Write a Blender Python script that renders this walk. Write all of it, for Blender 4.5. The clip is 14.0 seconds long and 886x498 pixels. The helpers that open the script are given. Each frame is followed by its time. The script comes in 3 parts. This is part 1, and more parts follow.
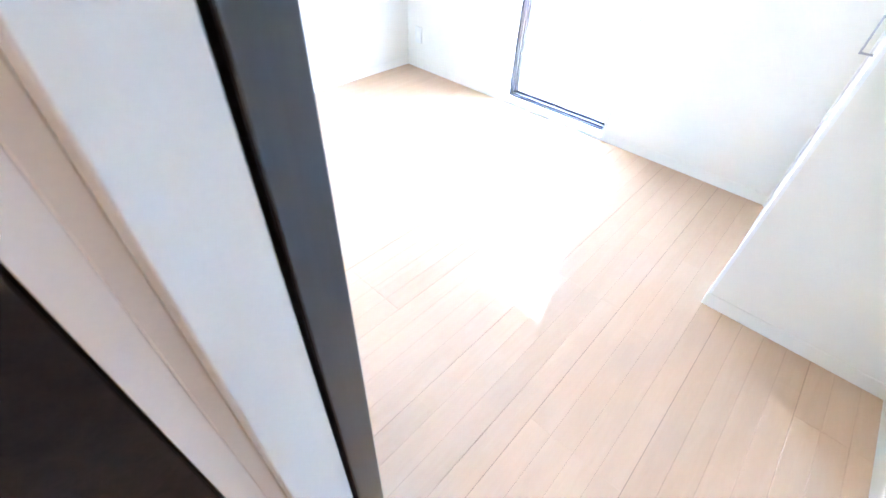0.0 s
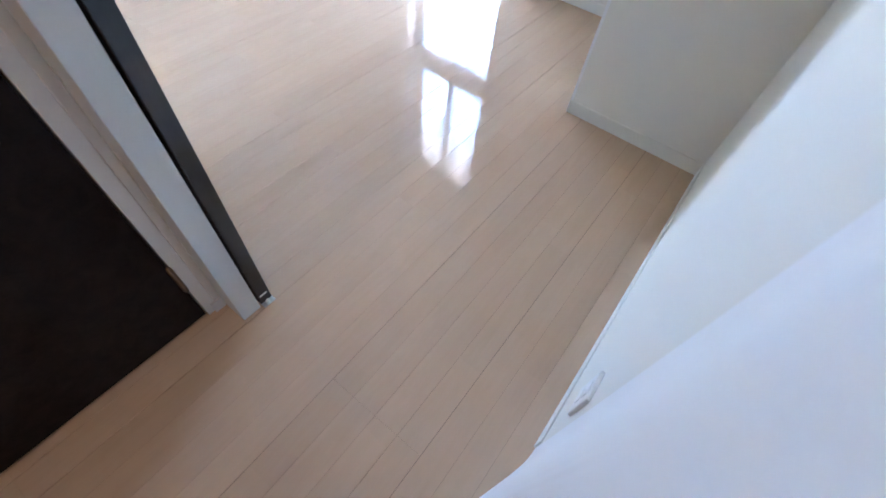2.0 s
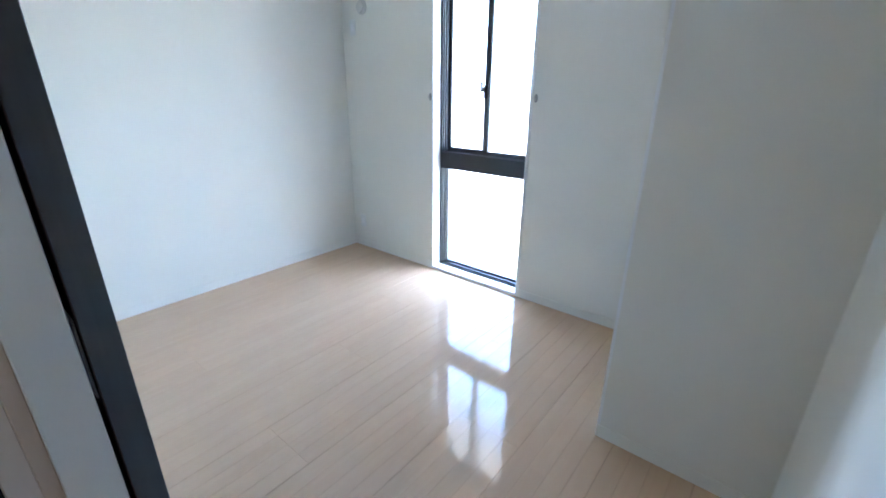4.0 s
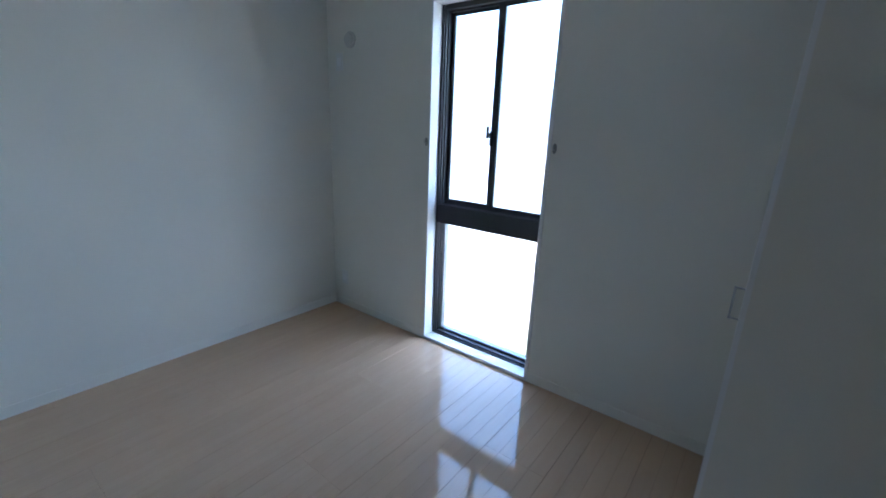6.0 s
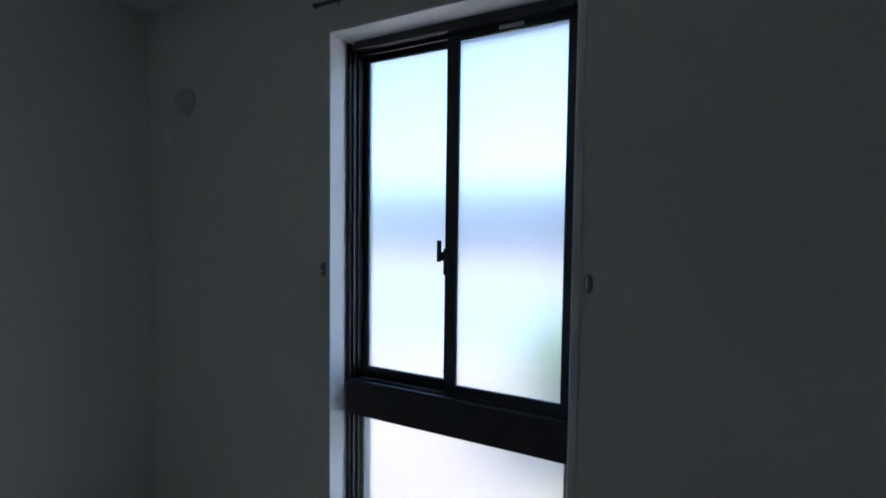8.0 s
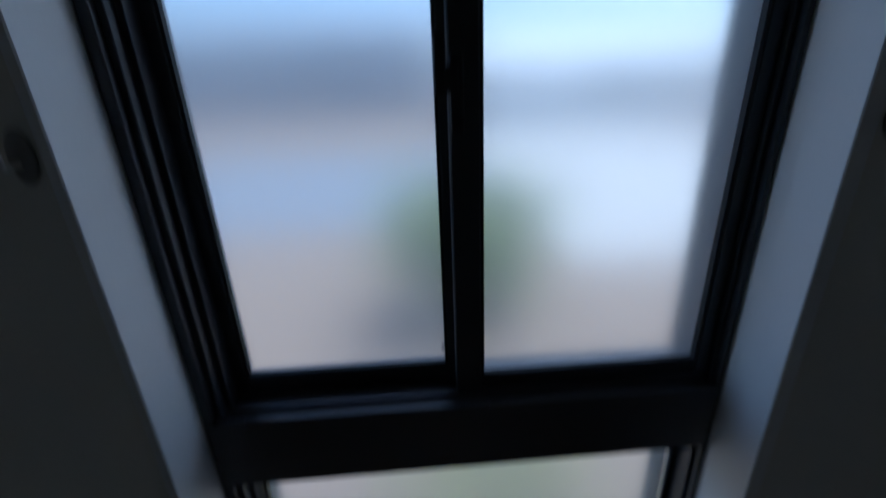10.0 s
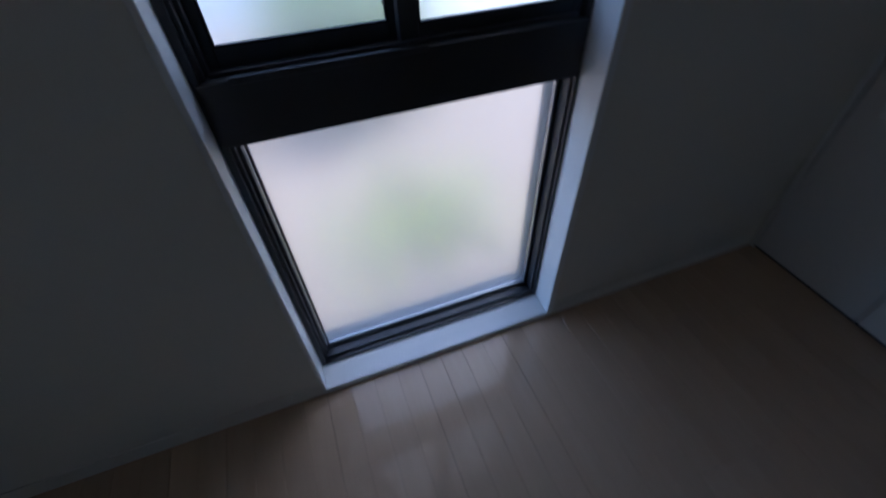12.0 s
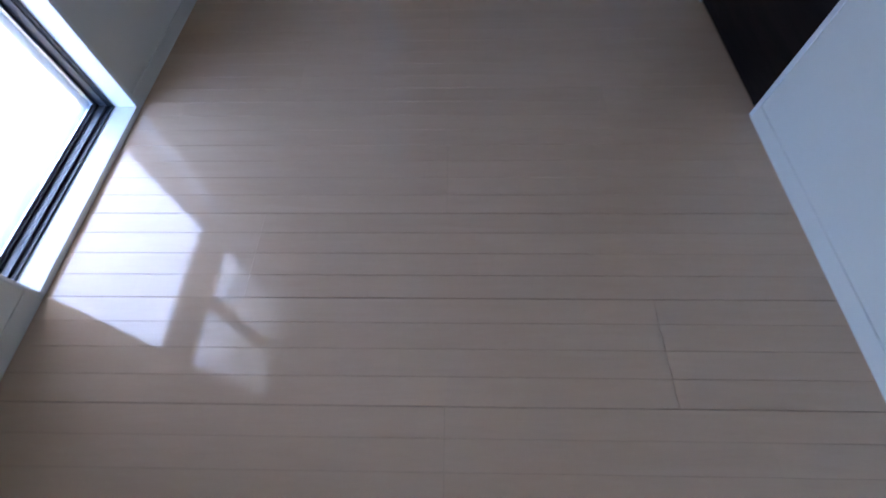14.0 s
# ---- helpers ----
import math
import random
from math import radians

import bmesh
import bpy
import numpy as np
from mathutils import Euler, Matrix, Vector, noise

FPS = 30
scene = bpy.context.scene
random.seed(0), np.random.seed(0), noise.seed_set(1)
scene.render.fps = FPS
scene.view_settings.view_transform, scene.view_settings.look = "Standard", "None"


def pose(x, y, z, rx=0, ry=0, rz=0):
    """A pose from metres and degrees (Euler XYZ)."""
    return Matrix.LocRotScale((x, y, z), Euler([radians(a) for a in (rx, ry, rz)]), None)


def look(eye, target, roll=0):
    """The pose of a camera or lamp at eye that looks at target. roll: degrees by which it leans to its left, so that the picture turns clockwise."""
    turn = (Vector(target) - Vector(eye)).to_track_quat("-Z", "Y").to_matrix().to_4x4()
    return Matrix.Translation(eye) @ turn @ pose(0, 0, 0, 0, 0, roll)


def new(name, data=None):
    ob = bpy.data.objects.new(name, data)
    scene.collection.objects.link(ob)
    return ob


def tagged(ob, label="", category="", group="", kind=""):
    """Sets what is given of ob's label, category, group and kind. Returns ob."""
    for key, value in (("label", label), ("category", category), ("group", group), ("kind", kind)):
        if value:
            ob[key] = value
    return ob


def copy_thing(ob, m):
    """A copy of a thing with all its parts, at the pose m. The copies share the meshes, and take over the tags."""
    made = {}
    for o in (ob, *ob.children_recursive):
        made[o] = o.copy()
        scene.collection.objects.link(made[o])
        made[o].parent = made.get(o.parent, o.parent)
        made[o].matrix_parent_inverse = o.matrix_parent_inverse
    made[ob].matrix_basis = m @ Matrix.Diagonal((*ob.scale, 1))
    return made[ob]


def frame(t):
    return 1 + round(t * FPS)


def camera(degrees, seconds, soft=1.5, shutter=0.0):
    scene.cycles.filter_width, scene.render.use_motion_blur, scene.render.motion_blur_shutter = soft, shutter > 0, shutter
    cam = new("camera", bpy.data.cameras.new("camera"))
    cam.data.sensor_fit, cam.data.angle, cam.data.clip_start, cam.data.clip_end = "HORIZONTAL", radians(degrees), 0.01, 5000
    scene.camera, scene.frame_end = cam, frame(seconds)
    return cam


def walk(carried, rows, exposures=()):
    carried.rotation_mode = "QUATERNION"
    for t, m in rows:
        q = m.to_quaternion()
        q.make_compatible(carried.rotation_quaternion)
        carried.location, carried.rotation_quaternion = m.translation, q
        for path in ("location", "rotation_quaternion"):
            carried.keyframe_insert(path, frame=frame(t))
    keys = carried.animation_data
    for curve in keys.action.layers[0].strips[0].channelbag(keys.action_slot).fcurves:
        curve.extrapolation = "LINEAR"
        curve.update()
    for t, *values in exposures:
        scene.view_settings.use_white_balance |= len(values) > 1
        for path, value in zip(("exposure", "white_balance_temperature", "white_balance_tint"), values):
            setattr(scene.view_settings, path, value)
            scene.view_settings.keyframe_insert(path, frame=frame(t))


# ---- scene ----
cam = camera(93.2, 14.0, soft=1.6, shutter=0.5)
PATH = [
    (0, (0.184, -0.127, 1.262), (-0.780, 0.978, -0.098), 3.2),
    (0.5, (0.193, -0.095, 1.246), (-0.721, 1.054, -0.112), 4.9),
    (1, (0.262, -0.093, 1.205), (-0.298, 1.062, -0.333), 9.2),
    (1.5, (0.517, -0.142, 1.126), (0.07, 0.921, -0.509), 12.6),
    (2, (0.698, -0.233, 1.138), (0.093, 0.752, -0.494), 7.7),
    (2.5, (0.737, -0.251, 1.133), (0.098, 0.813, -0.435), 5.4),
    (3, (0.67, -0.212, 1.215), (-0.149, 1.009, -0.141), 3.8),
    (3.5, (0.671, -0.168, 1.337), (-0.396, 1.244, 0.407), 1.3),
    (3.9, (0.628, -0.116, 1.396), (-0.538, 1.336, 0.667), 0.6),
    (4, (0.607, -0.118, 1.399), (-0.57, 1.337, 0.693), 0.6),
    (4.2, (0.543, -0.051, 1.414), (-0.636, 1.409, 0.724), -0.4),
    (6.5, (0.092, 0.457, 1.433), (-1.085, 2.011, 0.987), 3.4),
    (6.8, (-0.035, 0.628, 1.430), (-1.210, 2.216, 1.100), 2.6),
    (7.2, (-0.247, 0.838, 1.486), (-1.276, 2.557, 1.363), 1.8),
    (9.5, (-0.995, 1.85, 1.492), (-1.337, 3.812, 1.343), -0.1),
    (10, (-1.166, 1.94, 1.404), (-1.068, 3.803, 0.683), -2.3),
    (10.5, (-1.216, 1.926, 1.306), (-1.011, 3.5, 0.089), 0.4),
    (11, (-1.235, 1.903, 1.264), (-0.988, 3.387, -0.054), -0.4),
    (11.5, (-1.242, 1.83, 1.256), (-0.836, 3.249, -0.094), -0.9),
    (12, (-1.338, 1.649, 1.256), (-0.884, 2.971, -0.174), -2.5),
    (12.5, (-1.508, 1.371, 1.187), (-0.611, 2.353, -0.306), -2.8),
    (12.6, (-1.524, 1.316, 1.178), (-0.567, 2.204, -0.337), -3.6),
    (12.8, (-1.559, 1.19, 1.175), (-0.538, 1.901, -0.391), -4.6),
    (13, (-1.633, 1.103, 1.172), (-0.658, 1.679, -0.477), -6.8),
    (13.5, (-1.911, 1.081, 1.148), (-0.888, 1.199, -0.566), -3.0),
    (13.8, (-1.974, 1.119, 1.154), (-0.947, 1.132, -0.562), -0.6),
    (14, (-1.982, 1.115, 1.153), (-1.006, 1.165, -0.592), -2.4),
]
EXPOSURES = [(0.0, 7.08, 5270, 11), (0.5, 6.7, 5060, 7), (1.0, 6.43, 4960, 7), (1.5, 5.95, 5130, 9), (2.5, 5.7, 5230, 11), (3.0, 5.64, 5220, 9), (3.5, 5.55, 5120, 6), (4.2, 5.04, 5000, 5), (6.3, 3.32, 4810, 4), (7.2, 2.53, 4860, 5), (9.3, 0.95, 5100, 3), (10.0, 0.47, 4870, 5), (10.5, 0.15, 4720, 6), (11.0, 0.72, 4840, 7), (12.0, 1.31, 4940, 12), (12.5, 1.4, 4910, 12), (13.0, 1.9, 4820, 13), (13.5, 3.1, 4870, 15), (14.0, 3.65, 5020, 14)]
walk(cam, [(t, look(eye, target, roll)) for t, eye, target, roll in PATH], EXPOSURES)


# ---------------------------------------------------------------- light
world = bpy.data.worlds.new("sky")
scene.world = world
world.use_nodes = True
wn = world.node_tree.nodes
sky = wn.new("ShaderNodeTexSky")
sky.sky_type = "NISHITA"
sky.sun_disc = False
sky.sun_elevation = radians(65)
sky.sun_rotation = radians(68)
sky.dust_density = 3.0
sky.air_density = 1.1
world.node_tree.links.new(sky.outputs["Color"], wn["Background"].inputs["Color"])
wn["Background"].inputs["Strength"].default_value = 0.15

sun_data = bpy.data.lights.new("sun", "SUN")
sun_data.energy = 5.0
sun_data.angle = radians(0.6)
sun_data.color = (1.0, 0.95, 0.88)
sun = new("sun", sun_data)
sun.matrix_world = look((5.09, 2.06, 11.78), (0, 0, 0))

# portal that guides the sky's light through the window's opening
day = bpy.data.lights.new("window_daylight", "AREA")
day.shape, day.size, day.size_y = "RECTANGLE", 0.78, 2.08
day.energy = 1.0
day.cycles.is_portal = True
day_ob = new("window_daylight", day)
day_ob.matrix_world = look((-1.10, 2.57, 1.08), (-1.10, 0.0, 1.0))


# warm ceiling lamp of the hallway
hall_data = bpy.data.lights.new("hall_light", "AREA")
hall_data.shape, hall_data.size = "DISK", 0.16
hall_data.energy = 0.11
hall_data.color = (1.0, 0.62, 0.34)
hall_ob = new("hall_light", hall_data)
hall_ob.matrix_world = look((0.07, -1.45, 2.375), (0.07, -1.45, 0.0))


# ---------------------------------------------------------------- materials
def material(name, base=(0.8, 0.8, 0.8), rough=0.5, metal=0.0, spec=0.5, vary=0.04, scale=8.0, fine=300.0, bump=0.0, object_random=0.0, mottle_rough=0.0):
    """A Principled material with variation at two scales and a fine relief."""
    m = bpy.data.materials.new(name)
    m.use_nodes = True
    n, l = m.node_tree.nodes, m.node_tree.links
    p = n["Principled BSDF"]
    p.inputs["Metallic"].default_value = metal
    p.inputs["Roughness"].default_value = rough
    p.inputs["Specular IOR Level"].default_value = spec
    tc = n.new("ShaderNodeTexCoord")
    big = n.new("ShaderNodeTexNoise")
    big.inputs["Scale"].default_value = scale
    big.inputs["Detail"].default_value = 4
    l.new(tc.outputs["Object"], big.inputs["Vector"])
    small = n.new("ShaderNodeTexNoise")
    small.inputs["Scale"].default_value = fine
    small.inputs["Detail"].default_value = 2
    l.new(tc.outputs["Object"], small.inputs["Vector"])
    add = n.new("ShaderNodeMath")
    add.operation = "ADD"
    l.new(big.outputs["Fac"], add.inputs[0])
    l.new(small.outputs["Fac"], add.inputs[1])
    last = add.outputs[0]
    ramp = n.new("ShaderNodeMapRange")
    ramp.inputs["From Min"].default_value, ramp.inputs["From Max"].default_value = 0.6, 1.4
    ramp.inputs["To Min"].default_value, ramp.inputs["To Max"].default_value = 1 - vary, 1 + vary
    l.new(last, ramp.inputs["Value"])
    value = ramp.outputs["Result"]
    if object_random:
        info = n.new("ShaderNodeObjectInfo")
        rr = n.new("ShaderNodeMapRange")
        rr.inputs["To Min"].default_value, rr.inputs["To Max"].default_value = 1 - object_random, 1 + object_random
        l.new(info.outputs["Random"], rr.inputs["Value"])
        mul = n.new("ShaderNodeMath")
        mul.operation = "MULTIPLY"
        l.new(value, mul.inputs[0])
        l.new(rr.outputs["Result"], mul.inputs[1])
        value = mul.outputs[0]
    tint = n.new("ShaderNodeVectorMath")
    tint.operation = "SCALE"
    tint.inputs[0].default_value = base
    l.new(value, tint.inputs["Scale"])
    l.new(tint.outputs["Vector"], p.inputs["Base Color"])
    if mottle_rough:
        mr = n.new("ShaderNodeMapRange")
        mr.inputs["From Min"].default_value, mr.inputs["From Max"].default_value = 0.3, 0.7
        mr.inputs["To Min"].default_value, mr.inputs["To Max"].default_value = rough - mottle_rough, rough + mottle_rough
        l.new(big.outputs["Fac"], mr.inputs["Value"])
        l.new(mr.outputs["Result"], p.inputs["Roughness"])
    if bump:
        b = n.new("ShaderNodeBump")
        b.inputs["Strength"].default_value = 0.6
        b.inputs["Distance"].default_value = bump
        l.new(small.outputs["Fac"], b.inputs["Height"])
        l.new(b.outputs["Normal"], p.inputs["Normal"])
    return m


def wood(name, light, dark, rough, stretch, along="y", object_random=0.0, patch=0.0, coat=0.0, bump=0.0002, spec=0.5):
    """Wood with long grain, pores and, for flooring, tone that changes from piece to piece."""
    m = bpy.data.materials.new(name)
    m.use_nodes = True
    n, l = m.node_tree.nodes, m.node_tree.links
    p = n["Principled BSDF"]
    p.inputs["Specular IOR Level"].default_value = spec
    geo = n.new("ShaderNodeTexCoord")
    info = n.new("ShaderNodeObjectInfo")
    shift = n.new("ShaderNodeVectorMath")
    shift.operation = "MULTIPLY_ADD"
    l.new(info.outputs["Random"], shift.inputs[0])
    shift.inputs[1].default_value = (31.0, 17.0, 23.0)
    l.new(geo.outputs["Object"], shift.inputs[2])
    mp = n.new("ShaderNodeMapping")
    s = {"x": (1, stretch, stretch), "y": (stretch, 1, stretch), "z": (stretch, stretch, 1)}[along]
    mp.inputs["Scale"].default_value = s
    l.new(shift.outputs["Vector"], mp.inputs["Vector"])
    grain = n.new("ShaderNodeTexNoise")
    grain.inputs["Scale"].default_value = 2.2
    grain.inputs["Detail"].default_value = 8
    grain.inputs["Roughness"].default_value = 0.62
    grain.inputs["Distortion"].default_value = 0.6
    l.new(mp.outputs["Vector"], grain.inputs["Vector"])
    pores = n.new("ShaderNodeTexNoise")
    pores.inputs["Scale"].default_value = 14
    pores.inputs["Detail"].default_value = 3
    l.new(mp.outputs["Vector"], pores.inputs["Vector"])
    both = n.new("ShaderNodeMath")
    both.operation = "MULTIPLY_ADD"
    l.new(pores.outputs["Fac"], both.inputs[0])
    both.inputs[1].default_value = 0.35
    l.new(grain.outputs["Fac"], both.inputs[2])
    fac = n.new("ShaderNodeMapRange")
    fac.inputs["From Min"].default_value, fac.inputs["From Max"].default_value = 0.42, 0.95
    l.new(both.outputs[0], fac.inputs["Value"])
    mix = n.new("ShaderNodeMix")
    mix.data_type = "RGBA"
    mix.inputs["A"].default_value = (*light, 1)
    mix.inputs["B"].default_value = (*dark, 1)
    l.new(fac.outputs["Result"], mix.inputs["Factor"])
    out = mix.outputs["Result"]
    if object_random:
        rr = n.new("ShaderNodeMapRange")
        rr.inputs["To Min"].default_value, rr.inputs["To Max"].default_value = 1 - object_random, 1 + object_random
        l.new(info.outputs["Random"], rr.inputs["Value"])
        value = rr.outputs["Result"]
        if patch:
            # printed veneers: the tone steps along each strip
            sep = n.new("ShaderNodeSeparateXYZ")
            l.new(shift.outputs["Vector"], sep.inputs["Vector"])
            step = n.new("ShaderNodeMath")
            step.operation = "MULTIPLY"
            l.new(sep.outputs["Y"], step.inputs[0])
            step.inputs[1].default_value = 1.9
            fl = n.new("ShaderNodeMath")
            fl.operation = "FLOOR"
            l.new(step.outputs[0], fl.inputs[0])
            comb = n.new("ShaderNodeCombineXYZ")
            l.new(fl.outputs[0], comb.inputs["X"])
            l.new(info.outputs["Random"], comb.inputs["Y"])
            wnz = n.new("ShaderNodeTexWhiteNoise")
            l.new(comb.outputs["Vector"], wnz.inputs["Vector"])
            pr = n.new("ShaderNodeMapRange")
            pr.inputs["To Min"].default_value, pr.inputs["To Max"].default_value = 1 - patch, 1 + patch
            l.new(wnz.outputs["Value"], pr.inputs["Value"])
            mm = n.new("ShaderNodeMath")
            mm.operation = "MULTIPLY"
            l.new(value, mm.inputs[0])
            l.new(pr.outputs["Result"], mm.inputs[1])
            value = mm.outputs[0]
        sc = n.new("ShaderNodeVectorMath")
        sc.operation = "SCALE"
        l.new(out, sc.inputs[0])
        l.new(value, sc.inputs["Scale"])
        out = sc.outputs["Vector"]
    l.new(out, p.inputs["Base Color"])
    rg = n.new("ShaderNodeMapRange")
    rg.inputs["To Min"].default_value, rg.inputs["To Max"].default_value = rough * 0.8, rough * 1.25
    l.new(grain.outputs["Fac"], rg.inputs["Value"])
    l.new(rg.outputs["Result"], p.inputs["Roughness"])
    if coat:
        p.inputs["Coat Weight"].default_value = coat
        p.inputs["Coat Roughness"].default_value = 0.035
    b = n.new("ShaderNodeBump")
    b.inputs["Strength"].default_value = 0.4
    b.inputs["Distance"].default_value = bump
    l.new(pores.outputs["Fac"], b.inputs["Height"])
    l.new(b.outputs["Normal"], p.inputs["Normal"])
    return m


def frosted(name, rough):
    """Obscure glass: it lets the light in and blurs what lies outside."""
    m = bpy.data.materials.new(name)
    m.use_nodes = True
    n, l = m.node_tree.nodes, m.node_tree.links
    p = n["Principled BSDF"]
    p.inputs["Base Color"].default_value = (0.99, 1.0, 1.0, 1)
    p.inputs["Transmission Weight"].default_value = 1.0
    p.inputs["IOR"].default_value = 1.2
    p.inputs["Roughness"].default_value = rough
    tc = n.new("ShaderNodeTexCoord")
    t = n.new("ShaderNodeTexNoise")
    t.inputs["Scale"].default_value = 420
    l.new(tc.outputs["Object"], t.inputs["Vector"])
    b = n.new("ShaderNodeBump")
    b.inputs["Strength"].default_value = 0.12
    b.inputs["Distance"].default_value = 0.0006
    l.new(t.outputs["Fac"], b.inputs["Height"])
    l.new(b.outputs["Normal"], p.inputs["Normal"])
    # the etched face also scatters some of the daylight
    milk = n.new("ShaderNodeBsdfTranslucent")
    milk.inputs["Color"].default_value = (0.90, 0.96, 1.0, 1)
    mix = n.new("ShaderNodeMixShader")
    mix.inputs["Fac"].default_value = 0.10
    l.new(p.outputs["BSDF"], mix.inputs[1])
    l.new(milk.outputs["BSDF"], mix.inputs[2])
    l.new(mix.outputs["Shader"], n["Material Output"].inputs["Surface"])
    return m


WALLPAPER = material("wallpaper", (0.80, 0.78, 0.705), 0.75, spec=0.3, vary=0.025, scale=2.5, fine=420, bump=0.0007)
CEILING = material("ceiling_paper", (0.81, 0.81, 0.79), 0.8, spec=0.25, vary=0.02, scale=2, fine=380, bump=0.0006)
TRIM = material("white_trim", (0.84, 0.84, 0.83), 0.38, vary=0.02, scale=5, fine=200, bump=0.0001)
BASE = material("baseboard_sheet", (0.81, 0.79, 0.72), 0.5, vary=0.02, scale=5, fine=200, bump=0.0001)
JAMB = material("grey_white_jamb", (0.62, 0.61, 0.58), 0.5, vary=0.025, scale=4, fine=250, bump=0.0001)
CASING = material("pale_casing", (0.71, 0.655, 0.585), 0.42, vary=0.025, scale=5, fine=200, bump=0.0001)
CASING_B = material("beige_casing", (0.64, 0.565, 0.47), 0.45, vary=0.03, scale=5, fine=200, bump=0.0001)
CLOSET = material("closet_sheet", (0.80, 0.80, 0.79), 0.32, vary=0.02, scale=4, fine=160, bump=0.00015)
VENTPLASTIC = material("grey_white_plastic", (0.62, 0.61, 0.57), 0.4, vary=0.03, scale=30, fine=500)
PLASTIC = material("white_plastic", (0.78, 0.78, 0.75), 0.35, vary=0.02, scale=30, fine=500)
BEIGE = material("beige_plastic", (0.50, 0.49, 0.36), 0.45, vary=0.04, scale=20, fine=300)
GREYPLASTIC = material("grey_plastic", (0.30, 0.29, 0.27), 0.45, vary=0.05, scale=40, fine=400)
BLACK = material("black_aluminium", (0.020, 0.021, 0.026), 0.38, metal=0.0, spec=0.6, vary=0.15, scale=14, fine=700, bump=0.00008)
RUBBER = material("black_rubber", (0.008, 0.008, 0.009), 0.7, vary=0.15, scale=30, fine=400)
ALU = material("dull_aluminium", (0.42, 0.43, 0.46), 0.35, metal=1.0, vary=0.05, scale=20, fine=600)
STEEL = material("brushed_steel", (0.62, 0.61, 0.58), 0.28, metal=1.0, vary=0.05, scale=25, fine=500)
BRONZE = material("bronze_metal", (0.26, 0.19, 0.135), 0.4, metal=0.8, vary=0.08, scale=30, fine=500)
DARKSTEEL = material("dark_steel", (0.10, 0.10, 0.11), 0.35, metal=0.8, vary=0.08, scale=30, fine=500)
FLOORWOOD = wood("maple_floor", (0.62, 0.445, 0.295), (0.57, 0.40, 0.26), 0.065, 9, "y", object_random=0.02, patch=0.016, spec=0.62, bump=0.00002)
GROOVE = material("floor_bed", (0.26, 0.18, 0.115), 0.7, vary=0.1, scale=6, fine=200)
DARKWOOD = wood("dark_walnut", (0.019, 0.0117, 0.0095), (0.007, 0.0044, 0.004), 0.5, 12, "x", bump=0.0002, spec=0.09)
DOOREDGE = wood("dark_edge_band", (0.030, 0.028, 0.030), (0.020, 0.018, 0.020), 0.30, 14, "z", bump=0.0001)
GLASS = frosted("frosted_glass", 0.42)
SOIL = material("tan_ground", (0.150, 0.108, 0.076), 0.9, vary=0.2, scale=0.6, fine=14, bump=0.01)
ASPHALT = material("grey_asphalt", (0.12, 0.135, 0.16), 0.85, vary=0.12, scale=0.5, fine=40)
RENDERWALL = material("pale_render", (0.36, 0.38, 0.42), 0.85, vary=0.06, scale=0.6, fine=20)
WHITEWALL = material("white_render", (0.78, 0.77, 0.74), 0.85, vary=0.04, scale=0.6, fine=20)
ROOFING = material("slate_roof", (0.19, 0.20, 0.23), 0.7, vary=0.15, scale=1, fine=12)
CONCRETE = material("pale_concrete", (0.30, 0.288, 0.27), 0.85, vary=0.08, scale=0.8, fine=30, bump=0.002)
PALEROOF = material("pale_roof", (0.52, 0.52, 0.53), 0.7, vary=0.08, scale=1, fine=12)
DARKGLASS = material("dark_pane", (0.05, 0.06, 0.08), 0.35, vary=0.1, scale=1, fine=10)
LEAF = material("leaf_green", (0.125, 0.17, 0.03), 0.55, vary=0.35, scale=6, fine=30)
GRASS = material("yellow_green_leaf", (0.21, 0.24, 0.04), 0.55, vary=0.3, scale=6, fine=30)
BARK = material("bark", (0.12, 0.085, 0.06), 0.9, vary=0.25, scale=10, fine=80, bump=0.004)


# ---------------------------------------------------------------- helpers
def box(bm, lo, hi, bevel=0.0, seg=1):
    """Adds a box, its edges eased by bevel."""
    v = [bm.verts.new((x, y, z)) for x in (lo[0], hi[0]) for y in (lo[1], hi[1]) for z in (lo[2], hi[2])]
    f = [bm.faces.new([v[i] for i in q]) for q in ((0, 1, 3, 2), (4, 6, 7, 5), (0, 4, 5, 1), (2, 3, 7, 6), (0, 2, 6, 4), (1, 5, 7, 3))]
    if bevel:
        edges = list({e for q in f for e in q.edges})
        bmesh.ops.bevel(bm, geom=edges, offset=bevel, segments=seg, affect="EDGES", profile=0.5)
    return bm


def one_box(lo, hi, bevel=0.0, seg=1):
    return box(bmesh.new(), lo, hi, bevel, seg)


def prism(outline, z0, z1):
    """An upright prism over a plan outline, counter-clockwise."""
    bm = bmesh.new()
    low = [bm.verts.new((x, y, z0)) for x, y in outline]
    top = [bm.verts.new((x, y, z1)) for x, y in outline]
    bm.faces.new(list(reversed(low)))
    bm.faces.new(top)
    n = len(outline)
    for i in range(n):
        bm.faces.new((low[i], low[(i + 1) % n], top[(i + 1) % n], top[i]))
    return bm


def cylinder(bm, a, b, r, sides=16, r2=None):
    """A capped cylinder or cone from a to b."""
    a, b = Vector(a), Vector(b)
    d = b - a
    m = Matrix.Translation((a + b) / 2) @ d.to_track_quat("Z", "Y").to_matrix().to_4x4()
    bmesh.ops.create_cone(bm, cap_ends=True, segments=sides, radius1=r, radius2=r if r2 is None else r2, depth=d.length, matrix=m)
    return bm


